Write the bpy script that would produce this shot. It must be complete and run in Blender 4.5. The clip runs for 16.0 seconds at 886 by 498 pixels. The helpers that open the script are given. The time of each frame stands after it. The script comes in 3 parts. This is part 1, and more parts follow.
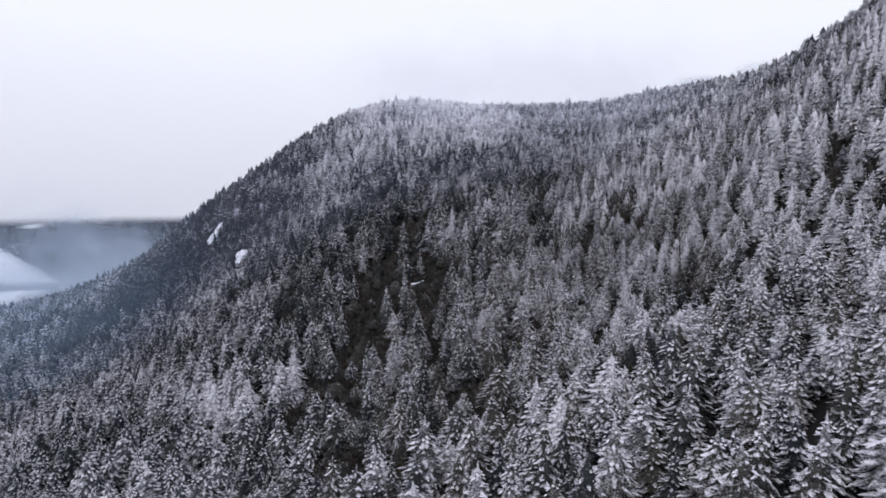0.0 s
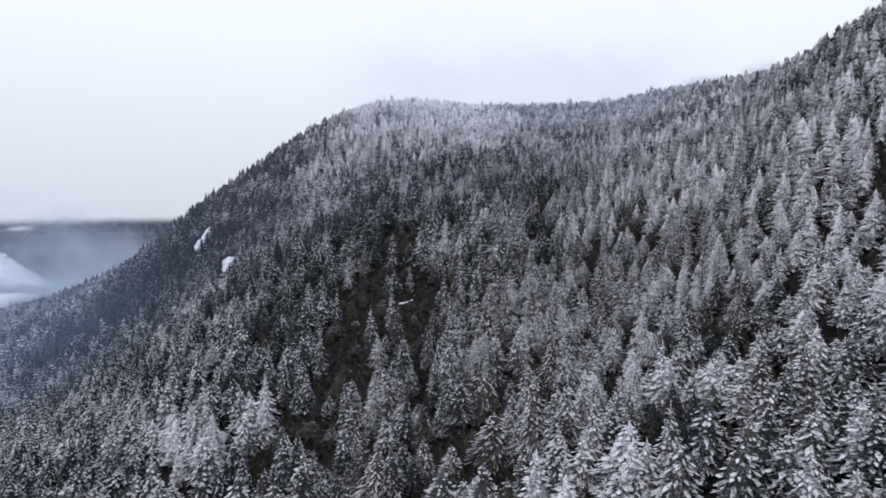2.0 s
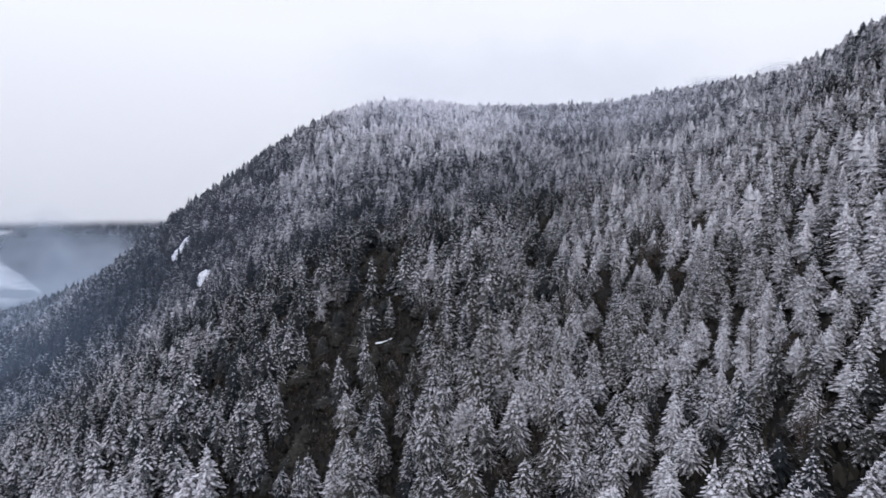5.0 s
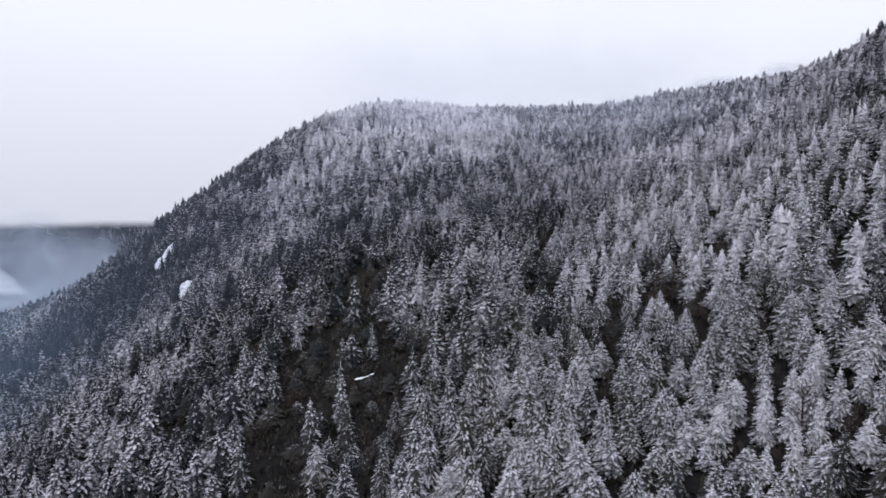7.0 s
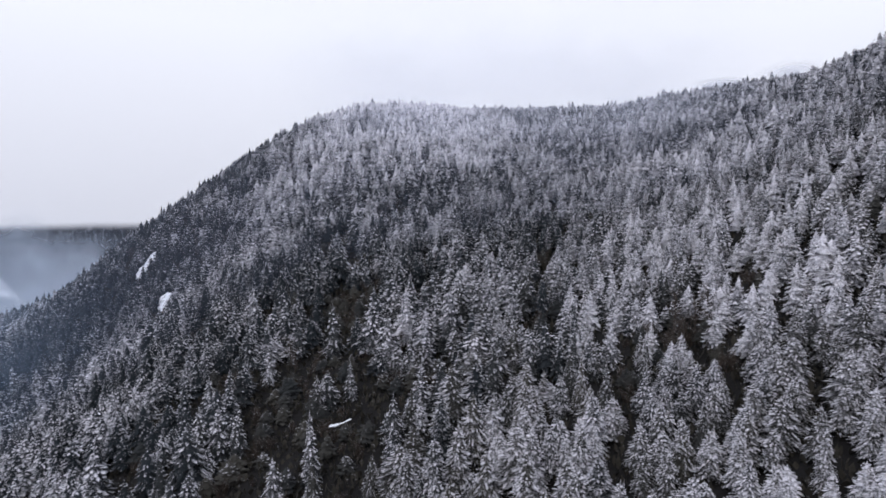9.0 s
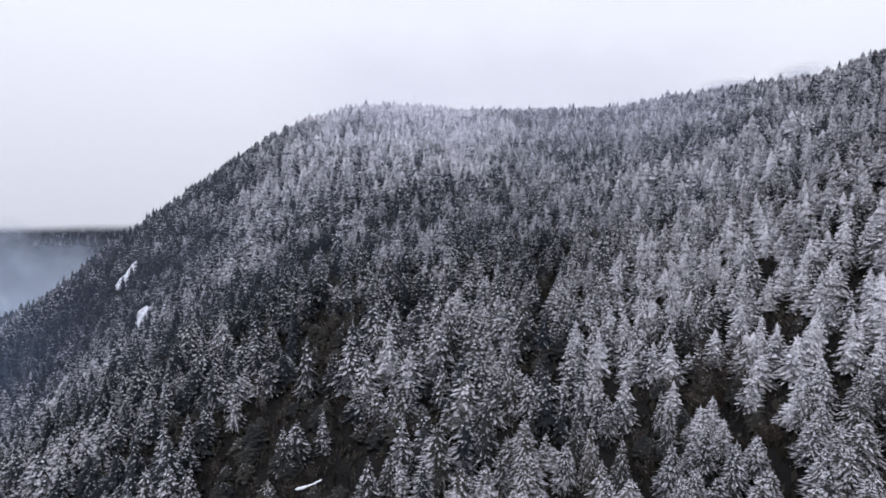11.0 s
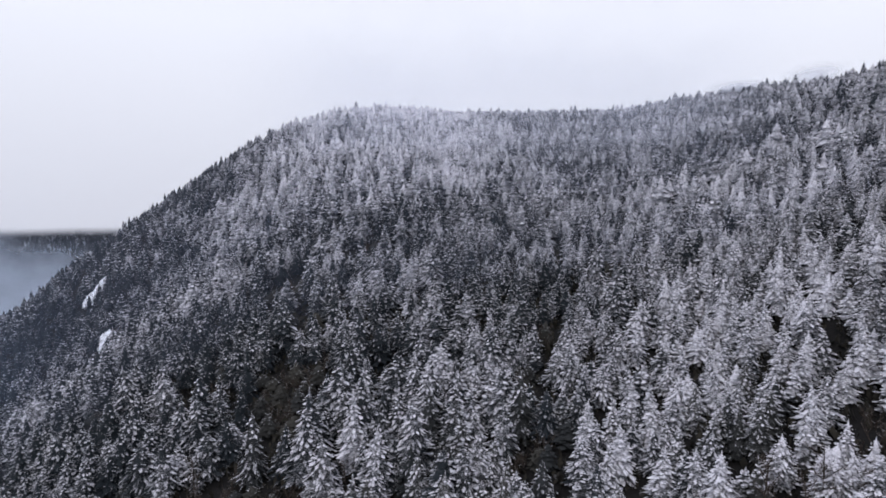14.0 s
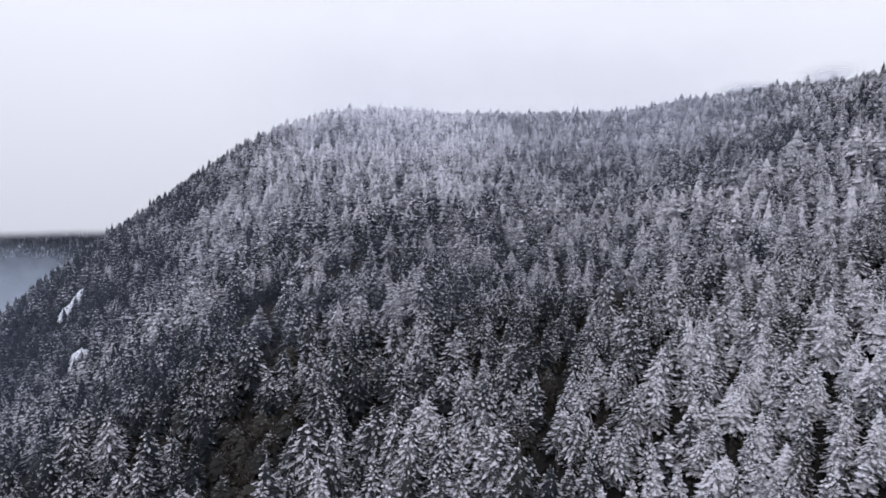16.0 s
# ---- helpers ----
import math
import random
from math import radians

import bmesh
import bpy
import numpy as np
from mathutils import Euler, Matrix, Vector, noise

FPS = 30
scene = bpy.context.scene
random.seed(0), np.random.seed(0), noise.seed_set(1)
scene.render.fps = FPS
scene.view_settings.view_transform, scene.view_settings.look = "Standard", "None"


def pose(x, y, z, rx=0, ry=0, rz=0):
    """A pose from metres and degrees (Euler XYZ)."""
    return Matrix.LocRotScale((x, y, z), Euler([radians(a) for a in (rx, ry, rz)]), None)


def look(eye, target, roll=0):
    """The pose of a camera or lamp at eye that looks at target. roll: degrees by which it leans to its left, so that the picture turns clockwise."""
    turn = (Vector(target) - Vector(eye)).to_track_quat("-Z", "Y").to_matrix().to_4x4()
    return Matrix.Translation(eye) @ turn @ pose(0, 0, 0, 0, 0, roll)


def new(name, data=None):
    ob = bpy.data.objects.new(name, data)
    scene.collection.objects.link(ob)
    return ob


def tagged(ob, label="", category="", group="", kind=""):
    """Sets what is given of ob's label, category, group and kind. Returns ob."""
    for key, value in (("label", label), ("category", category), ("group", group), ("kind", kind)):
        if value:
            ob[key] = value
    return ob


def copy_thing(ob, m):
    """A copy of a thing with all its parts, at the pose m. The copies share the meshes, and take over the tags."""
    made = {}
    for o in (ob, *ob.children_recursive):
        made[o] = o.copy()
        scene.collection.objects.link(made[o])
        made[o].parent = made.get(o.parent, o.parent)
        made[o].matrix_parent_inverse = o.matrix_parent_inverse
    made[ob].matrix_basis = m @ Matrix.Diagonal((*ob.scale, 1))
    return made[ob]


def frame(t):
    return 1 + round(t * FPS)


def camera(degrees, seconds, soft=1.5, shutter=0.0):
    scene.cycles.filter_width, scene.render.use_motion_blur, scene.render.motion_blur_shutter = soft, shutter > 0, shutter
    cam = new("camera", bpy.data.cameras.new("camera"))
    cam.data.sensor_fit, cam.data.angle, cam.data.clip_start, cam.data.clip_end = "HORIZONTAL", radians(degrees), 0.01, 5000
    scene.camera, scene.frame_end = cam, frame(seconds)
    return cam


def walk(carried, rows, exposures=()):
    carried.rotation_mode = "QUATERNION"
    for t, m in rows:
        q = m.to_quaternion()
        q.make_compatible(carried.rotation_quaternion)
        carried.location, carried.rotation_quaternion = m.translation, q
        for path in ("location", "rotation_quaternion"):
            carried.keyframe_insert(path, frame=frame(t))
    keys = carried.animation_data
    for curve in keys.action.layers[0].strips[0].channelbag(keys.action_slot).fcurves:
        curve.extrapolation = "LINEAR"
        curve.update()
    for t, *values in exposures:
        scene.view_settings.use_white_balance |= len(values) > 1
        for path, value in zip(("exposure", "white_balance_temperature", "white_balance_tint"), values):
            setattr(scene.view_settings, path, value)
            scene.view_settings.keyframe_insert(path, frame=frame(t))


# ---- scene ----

# ---- camera: a drone that flies slowly forward and climbs along the slope ----
cam = camera(72.0, 16.0, soft=1.7)
ROWS = [  # seconds, eye, yaw to the left, pitch, roll
    (0.0, 0.00, 0.00, 150.00, -0.000, -5.000, 0.000),
    (1.0, 1.36, 9.11, 151.77, 0.009, -5.037, 0.052),
    (2.0, 2.69, 18.18, 153.63, 0.003, -5.074, 0.101),
    (3.0, 4.01, 27.23, 155.57, -0.017, -5.109, 0.147),
    (4.0, 5.31, 36.25, 157.58, -0.047, -5.144, 0.189),
    (5.0, 6.59, 45.25, 159.65, -0.086, -5.179, 0.229),
    (6.0, 7.87, 54.23, 161.78, -0.131, -5.213, 0.265),
    (7.0, 9.14, 63.21, 163.95, -0.180, -5.248, 0.300),
    (8.0, 10.40, 72.19, 166.16, -0.230, -5.283, 0.331),
    (9.0, 11.67, 81.17, 168.41, -0.279, -5.319, 0.361),
    (10.0, 12.93, 90.15, 170.67, -0.324, -5.356, 0.389),
    (11.0, 14.20, 99.16, 172.96, -0.364, -5.395, 0.415),
    (12.0, 15.47, 108.18, 175.24, -0.396, -5.435, 0.439),
    (13.0, 16.75, 117.22, 177.53, -0.417, -5.476, 0.462),
    (14.0, 18.04, 126.30, 179.81, -0.425, -5.520, 0.484),
    (15.0, 19.35, 135.42, 182.07, -0.417, -5.567, 0.504),
    (16.0, 20.67, 144.57, 184.30, -0.392, -5.616, 0.524),
]


def aim(x, y, z, yaw, pitch, roll):
    a, p = radians(yaw), radians(pitch)
    way = Vector((-math.sin(a) * math.cos(p), math.cos(a) * math.cos(p), math.sin(p)))
    return look((x, y, z), Vector((x, y, z)) + way, roll)


LOOKS = [(0.0, 0.03, 6500, 10), (0.6, 0.03, 6500, 10), (1.0, 0.05, 6460, 6.5), (2.0, 0.05, 6460, 6.5), (3.5, 0.04, 6470, 7.5), (6.3, 0.03, 6500, 10), (9.0, 0.02, 6500, 10), (12.0, -0.01, 6500, 10), (16.0, -0.03, 6500, 10)]
walk(cam, [(row[0], aim(*row[1:])) for row in ROWS], LOOKS)

# ---- light: a bright overcast winter sky ----
SKY_TOP, SKY_LOW = (0.885, 0.92, 1.06, 1), (0.74, 0.765, 0.88, 1)
world = bpy.data.worlds.new("overcast_sky")
scene.world = world
world.use_nodes = True
wn, wl = world.node_tree.nodes, world.node_tree.links
wn.clear()


def node(tree, kind, **values):
    n = tree.nodes.new(kind)
    for key, value in values.items():
        n.inputs[key].default_value = value
    return n


out = wn.new("ShaderNodeOutputWorld")
sky = wn.new("ShaderNodeTexSky")
sky.sky_type, sky.sun_disc = "NISHITA", False
sky.sun_elevation, sky.sun_rotation = radians(48), radians(200)
coord = wn.new("ShaderNodeTexCoord")
split = wn.new("ShaderNodeSeparateXYZ")
ramp = wn.new("ShaderNodeValToRGB")
ramp.color_ramp.elements[0].position, ramp.color_ramp.elements[0].color = 0.0, SKY_LOW
ramp.color_ramp.elements[1].position, ramp.color_ramp.elements[1].color = 0.30, SKY_TOP
cloud = node(world.node_tree, "ShaderNodeTexNoise", Scale=2.2, Detail=3.0, Roughness=0.5)
stretch = wn.new("ShaderNodeMapping")
stretch.inputs["Scale"].default_value = (1, 1, 3)
vary = wn.new("ShaderNodeMapRange")
vary.inputs["To Min"].default_value, vary.inputs["To Max"].default_value = 0.95, 1.05
veil = wn.new("ShaderNodeBackground")
clear = wn.new("ShaderNodeBackground")
clear.inputs["Strength"].default_value = 0.05
both = wn.new("ShaderNodeAddShader")
wl.new(coord.outputs["Generated"], split.inputs[0])
wl.new(split.outputs["Z"], ramp.inputs[0])
wl.new(coord.outputs["Generated"], stretch.inputs[0])
wl.new(stretch.outputs[0], cloud.inputs["Vector"])
wl.new(cloud.outputs[0], vary.inputs[0])
wl.new(ramp.outputs[0], veil.inputs["Color"])
wl.new(vary.outputs[0], veil.inputs["Strength"])
wl.new(sky.outputs[0], clear.inputs["Color"])
wl.new(veil.outputs[0], both.inputs[0])
wl.new(clear.outputs[0], both.inputs[1])
wl.new(both.outputs[0], out.inputs[0])

lamp = bpy.data.lights.new("veiled_sun", "SUN")
lamp.energy, lamp.angle, lamp.color = 0.6, radians(25), (1.0, 0.97, 0.94)
sun = new("veiled_sun", lamp)
sun.matrix_world = look((-120, -260, 420), (0, 0, 0))


# ---- materials ----
def material(name):
    m = bpy.data.materials.new(name)
    m.use_nodes = True
    t = m.node_tree
    t.nodes.clear()
    return m, t, t.nodes.new("ShaderNodeOutputMaterial")


def math_node(t, op, a, b=None, clamp=False):
    n = t.nodes.new("ShaderNodeMath")
    n.operation, n.use_clamp = op, clamp
    for k, v in enumerate((a, b)):
        if v is None:
            continue
        if isinstance(v, (int, float)):
            n.inputs[k].default_value = v
        else:
            t.links.new(v, n.inputs[k])
    return n.outputs[0]


def mix_colour(t, fac, a, b):
    n = t.nodes.new("ShaderNodeMix")
    n.data_type = "RGBA"
    for key, v in (("Factor", fac), ("A", a), ("B", b)):
        socket = [s for s in n.inputs if s.name == key and (s.type == "RGBA" or key == "Factor" and s.type == "VALUE")][0]
        if isinstance(v, (tuple, float)):
            socket.default_value = v
        else:
            t.links.new(v, socket)
    return [s for s in n.outputs if s.type == "RGBA"][0]


def noise_at(t, vector, scale, detail=2.0, rough=0.55):
    n = node(t, "ShaderNodeTexNoise", Scale=scale, Detail=detail, Roughness=rough)
    t.links.new(vector, n.inputs["Vector"])
    return n.outputs[0]


def surface(t, output, colour, rough=0.9, bump=None, strength=0.3, far=0.1):
    s = node(t, "ShaderNodeBsdfPrincipled", Roughness=rough)
    s.inputs["Specular IOR Level"].default_value = 0.2
    if isinstance(colour, tuple):
        s.inputs["Base Color"].default_value = colour
    else:
        t.links.new(colour, s.inputs["Base Color"])
    if bump is not None:
        b = node(t, "ShaderNodeBump", Strength=strength, Distance=far)
        t.links.new(bump, b.inputs["Height"])
        t.links.new(b.outputs[0], s.inputs["Normal"])
    t.links.new(s.outputs[0], output.inputs[0])
    return s


def attribute(t, name):
    n = t.nodes.new("ShaderNodeAttribute")
    n.attribute_name = name
    return n.outputs["Fac"]


SNOW = (0.845, 0.825, 0.88, 1)


def needle_material():
    """Conifer twigs: dark needles, and snow on whatever faces up."""
    m, t, o = material("snowy_needles")
    g = t.nodes.new("ShaderNodeNewGeometry")
    s = t.nodes.new("ShaderNodeSeparateXYZ")
    t.links.new(g.outputs["Normal"], s.inputs[0])
    flat = t.nodes.new("ShaderNodeMapping")
    flat.inputs["Scale"].default_value = (1, 1, 1.9)
    t.links.new(g.outputs["Position"], flat.inputs[0])
    fine = noise_at(t, flat.outputs[0], 3.4, 3.0, 0.7)
    bough = noise_at(t, flat.outputs[0], 1.25, 2.5, 0.62)
    grain = attribute(t, "grain")
    twig = math_node(t, "ADD", math_node(t, "MULTIPLY", fine, grain), math_node(t, "MULTIPLY", bough, math_node(t, "SUBTRACT", 1.0, grain)))
    broad = noise_at(t, g.outputs["Position"], 0.022, 2.0)
    tone = attribute(t, "tone")
    load = attribute(t, "snow")
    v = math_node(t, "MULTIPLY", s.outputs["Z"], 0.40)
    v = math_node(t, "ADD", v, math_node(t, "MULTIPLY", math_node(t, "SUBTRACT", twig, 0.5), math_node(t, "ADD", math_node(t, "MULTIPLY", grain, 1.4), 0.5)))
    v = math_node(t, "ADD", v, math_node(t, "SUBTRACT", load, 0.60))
    v = math_node(t, "ADD", v, math_node(t, "MULTIPLY", math_node(t, "SUBTRACT", broad, 0.5), 0.9))
    clump = noise_at(t, g.outputs["Position"], 0.085, 2.0)
    v = math_node(t, "ADD", v, math_node(t, "MULTIPLY", math_node(t, "SUBTRACT", clump, 0.5), 1.0))
    v = math_node(t, "MULTIPLY", math_node(t, "MULTIPLY", v, 1.6, True), 0.88)
    green = mix_colour(t, tone, (0.017, 0.021, 0.025, 1), (0.050, 0.046, 0.038, 1))
    snow = mix_colour(t, fine, (0.69, 0.66, 0.69, 1), SNOW)
    shade = surface(t, o, mix_colour(t, v, green, snow), 0.85)
    # the ragged, open outline of twigs
    rag = noise_at(t, g.outputs["Position"], 4.6, 2.0, 0.6)
    solid = math_node(t, "GREATER_THAN", math_node(t, "ADD", rag, attribute(t, "dense")), 0.49)
    gone = t.nodes.new("ShaderNodeBsdfTransparent")
    both_ways = t.nodes.new("ShaderNodeMixShader")
    t.links.new(solid, both_ways.inputs[0])
    t.links.new(gone.outputs[0], both_ways.inputs[1])
    t.links.new(shade.outputs[0], both_ways.inputs[2])
    t.links.new(both_ways.outputs[0], o.inputs[0])
    return m


def bark_material():
    m, t, o = material("conifer_bark")
    g = t.nodes.new("ShaderNodeNewGeometry")
    n = noise_at(t, g.outputs["Position"], 4.0, 4.0)
    surface(t, o, mix_colour(t, n, (0.020, 0.015, 0.012, 1), (0.075, 0.060, 0.050, 1)), 0.95, n, 0.5, 0.05)
    return m


def twig_material():
    m, t, o = material("bare_twigs")
    g = t.nodes.new("ShaderNodeNewGeometry")
    s = t.nodes.new("ShaderNodeSeparateXYZ")
    t.links.new(g.outputs["Normal"], s.inputs[0])
    n = noise_at(t, g.outputs["Position"], 2.0, 3.0)
    v = math_node(t, "ADD", math_node(t, "MULTIPLY", s.outputs["Z"], 0.5), math_node(t, "SUBTRACT", n, 0.86))
    v = math_node(t, "MULTIPLY", v, 2.0, True)
    brown = mix_colour(t, n, (0.030, 0.022, 0.017, 1), (0.085, 0.065, 0.052, 1))
    surface(t, o, mix_colour(t, v, brown, SNOW), 0.9)
    return m


def scrub_material():
    m, t, o = material("dark_scrub")
    g = t.nodes.new("ShaderNodeNewGeometry")
    n = noise_at(t, g.outputs["Position"], 1.3, 3.0)
    w = noise_at(t, g.outputs["Position"], 0.9, 4.0, 0.7)
    v = math_node(t, "MULTIPLY", math_node(t, "SUBTRACT", w, 0.60), 2.5, True)
    surface(t, o, mix_colour(t, v, mix_colour(t, n, (0.010, 0.010, 0.009, 1), (0.052, 0.045, 0.034, 1)), SNOW), 0.95)
    return m


def ground_material():
    """Dark forest floor with broken snow; open snow on the valley fields."""
    m, t, o = material("forest_floor")
    g = t.nodes.new("ShaderNodeNewGeometry")
    fine = noise_at(t, g.outputs["Position"], 0.9, 5.0, 0.6)
    broad = noise_at(t, g.outputs["Position"], 0.06, 3.0)
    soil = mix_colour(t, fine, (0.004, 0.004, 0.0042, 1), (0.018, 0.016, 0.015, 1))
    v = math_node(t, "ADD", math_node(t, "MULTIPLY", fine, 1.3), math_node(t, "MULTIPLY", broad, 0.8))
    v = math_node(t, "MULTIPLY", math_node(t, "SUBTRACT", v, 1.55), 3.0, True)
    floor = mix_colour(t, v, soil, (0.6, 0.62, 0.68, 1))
    field = mix_colour(t, broad, (0.70, 0.72, 0.78, 1), (0.86, 0.87, 0.92, 1))
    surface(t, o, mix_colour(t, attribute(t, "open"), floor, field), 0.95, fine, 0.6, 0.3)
    return m


def snow_material():
    m, t, o = material("fresh_snow")
    g = t.nodes.new("ShaderNodeNewGeometry")
    n = noise_at(t, g.outputs["Position"], 0.8, 4.0)
    surface(t, o, mix_colour(t, n, (0.78, 0.80, 0.84, 1), (0.92, 0.93, 0.96, 1)), 0.8, n, 0.5, 0.3)
    return m


def bank_material():
    """Snow on a steep bank, with dark scrub and stone showing through."""
    m, t, o = material("broken_snow")
    g = t.nodes.new("ShaderNodeNewGeometry")
    streak = t.nodes.new("ShaderNodeMapping")
    streak.inputs["Scale"].default_value = (1, 1, .45)
    t.links.new(g.outputs["Position"], streak.inputs[0])
    n = noise_at(t, streak.outputs[0], 0.75, 4.0, 0.65)
    v = math_node(t, "MULTIPLY", math_node(t, "SUBTRACT", 0.63, n), 9.0, True)
    white = mix_colour(t, n, (0.86, 0.87, 0.92, 1), (0.66, 0.68, 0.74, 1))
    surface(t, o, mix_colour(t, v, (0.06, 0.058, 0.055, 1), white), 0.85, n, 0.7, 0.6)
    return m


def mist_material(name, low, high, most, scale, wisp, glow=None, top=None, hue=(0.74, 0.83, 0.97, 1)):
    """Thin mist: clear below low, as dense as most above high, broken by soft wisps; it thins out again by top. Given
    glow, it shines by itself.
    """
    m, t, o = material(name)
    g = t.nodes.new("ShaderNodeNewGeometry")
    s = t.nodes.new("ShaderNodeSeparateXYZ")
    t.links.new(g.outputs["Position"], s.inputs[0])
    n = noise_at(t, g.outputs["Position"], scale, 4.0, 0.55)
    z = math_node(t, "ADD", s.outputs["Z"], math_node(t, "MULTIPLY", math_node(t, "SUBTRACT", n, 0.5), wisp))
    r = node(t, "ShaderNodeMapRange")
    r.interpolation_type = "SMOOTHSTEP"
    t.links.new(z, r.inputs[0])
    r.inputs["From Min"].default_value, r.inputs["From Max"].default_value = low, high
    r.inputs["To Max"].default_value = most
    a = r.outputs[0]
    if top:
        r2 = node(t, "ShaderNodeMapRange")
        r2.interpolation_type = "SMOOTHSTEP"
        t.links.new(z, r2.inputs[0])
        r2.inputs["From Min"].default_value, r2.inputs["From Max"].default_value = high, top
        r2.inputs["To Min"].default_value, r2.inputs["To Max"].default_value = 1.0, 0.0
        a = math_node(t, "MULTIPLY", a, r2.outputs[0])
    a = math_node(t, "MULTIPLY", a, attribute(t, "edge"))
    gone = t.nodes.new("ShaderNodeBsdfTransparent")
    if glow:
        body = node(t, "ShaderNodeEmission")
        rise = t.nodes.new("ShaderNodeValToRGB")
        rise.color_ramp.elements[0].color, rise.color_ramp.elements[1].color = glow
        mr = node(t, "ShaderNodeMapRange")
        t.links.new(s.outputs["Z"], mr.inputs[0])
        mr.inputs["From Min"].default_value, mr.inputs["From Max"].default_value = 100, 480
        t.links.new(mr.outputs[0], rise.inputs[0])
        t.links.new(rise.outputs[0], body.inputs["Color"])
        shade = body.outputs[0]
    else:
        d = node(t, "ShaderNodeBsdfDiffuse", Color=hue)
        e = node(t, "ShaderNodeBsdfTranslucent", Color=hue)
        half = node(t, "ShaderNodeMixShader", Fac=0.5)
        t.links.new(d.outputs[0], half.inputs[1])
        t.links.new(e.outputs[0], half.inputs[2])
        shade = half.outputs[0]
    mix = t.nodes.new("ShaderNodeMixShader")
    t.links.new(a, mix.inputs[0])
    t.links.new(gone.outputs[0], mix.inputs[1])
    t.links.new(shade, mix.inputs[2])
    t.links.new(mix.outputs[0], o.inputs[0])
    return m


NEEDLES, BARK, TWIGS, SCRUB = needle_material(), bark_material(), twig_material(), scrub_material()
GROUND, FRESH, BANK = ground_material(), snow_material(), bank_material()

# ---- the lie of the land ----
BUMPS = [  # metres added to the even slope, every 120 m: rows ahead from 0, columns to the right from -420
    [6, 3, 1, 8, 1, 21, 32, 31],
    [9, 3, -15, -17, -27, 38, 43, 33],
    [17, 13, -26, 26, -14, 2, 28, 28],
    [16, 22, -52, 23, -6, -18, 26, 21],
    [-25, 3, -7, 39, -7, 11, -13, -16],
    [-25, 8, 20, 45, -22, 6, 9, -7],
    [13, 12, 7, 32, 36, 6, -2, -3],
]
CROWN_DEPTH = 7.5


def smooth(a, b, v):
    k = np.clip((v - a) / (b - a), 0, 1)
    return k * k * (3 - 2 * k)


def low_wood(x, y):
    """1 where the wood stands shorter and closer, 0 where it is tall."""
    return smooth(12, 45, x)


def land(x, y):
    """Height of the ground at plan places (arrays)."""
    x, y = np.asarray(x, float), np.asarray(y, float)
    v = 150 + 0.42 * x + 0.12 * (y - 300)
    z = 160 + 160 * np.tanh((v - 160) / 200)
    for j, row in enumerate(BUMPS):
        for i, h in enumerate(row):
            z = z + h * np.exp(-((x + 420 - 120 * i) ** 2 + (y - 120 * j) ** 2) / (2 * 95.0**2))
    z = z - 2.6 * smooth(330, 430, y) + 2.8 * low_wood(x, y) - 10 * smooth(-170, -290, x)
    past = np.clip(y - 580 + 25 * np.exp(-(((x + 75) / 45) ** 2)), 0, None)
    z = z - 0.12 * past * past / (past + 20) * (.5 + .5 * smooth(-160, -100, x)) * (1 - 0.24 * np.exp(-(((x - 95) / 70) ** 2)))
    z = z + 3.6 * np.exp(-(((x + 134) / 9) ** 2) - ((y - 404) / 9) ** 2)
    z = z + 16 * np.exp(-(((x + 215) / 44) ** 2) - ((y - 445) / 65) ** 2) + 8 * np.exp(-(((x + 225) / 40) ** 2) - ((y - 530) / 50) ** 2)
    z = (z - CROWN_DEPTH) * (1 - smooth(712, 860, y)) * smooth(-760, -480, x)
    off = (x + 650) * 0.751 + (y - 1025) * 0.661
    z = z + 230 * smooth(0, 430, off) * smooth(880, 1100, y) * smooth(-480, -620, x)
    return z


def opened(x, y):
    """1 on the open snow of the valley floor, 0 in the woods."""
    off = (x + 650) * 0.751 + (y - 1025) * 0.661
    return smooth(-560, -640, x + 25 * np.sin(y / 45)) * smooth(12, -8, off)


def mesh_from(name, verts, faces, slots=None, mats=(), values=None):
    me = bpy.data.meshes.new(name)
    verts, faces = np.asarray(verts, np.float32), np.asarray(faces, np.int32)
    n, k = faces.shape
    me.vertices.add(len(verts))
    me.vertices.foreach_set("co", verts.ravel())
    me.loops.add(n * k)
    me.loops.foreach_set("vertex_index", faces.ravel())
    me.polygons.add(n)
    me.polygons.foreach_set("loop_start", np.arange(0, n * k, k, dtype=np.int32))
    for m in mats:
        me.materials.append(m)
    if slots is not None:
        me.polygons.foreach_set("material_index", np.asarray(slots, np.int32))
    for key, v in (values or {}).items():
        at = me.attributes.new(key, "FLOAT", "POINT")
        at.data.foreach_set("value", np.asarray(v, np.float32))
    me.update(calc_edges=True)
    return me


def grid_faces(nx, ny):
    a = np.arange(nx * ny).reshape(ny, nx)
    return np.stack([a[:-1, :-1], a[:-1, 1:], a[1:, 1:], a[1:, :-1]], -1).reshape(-1, 4)


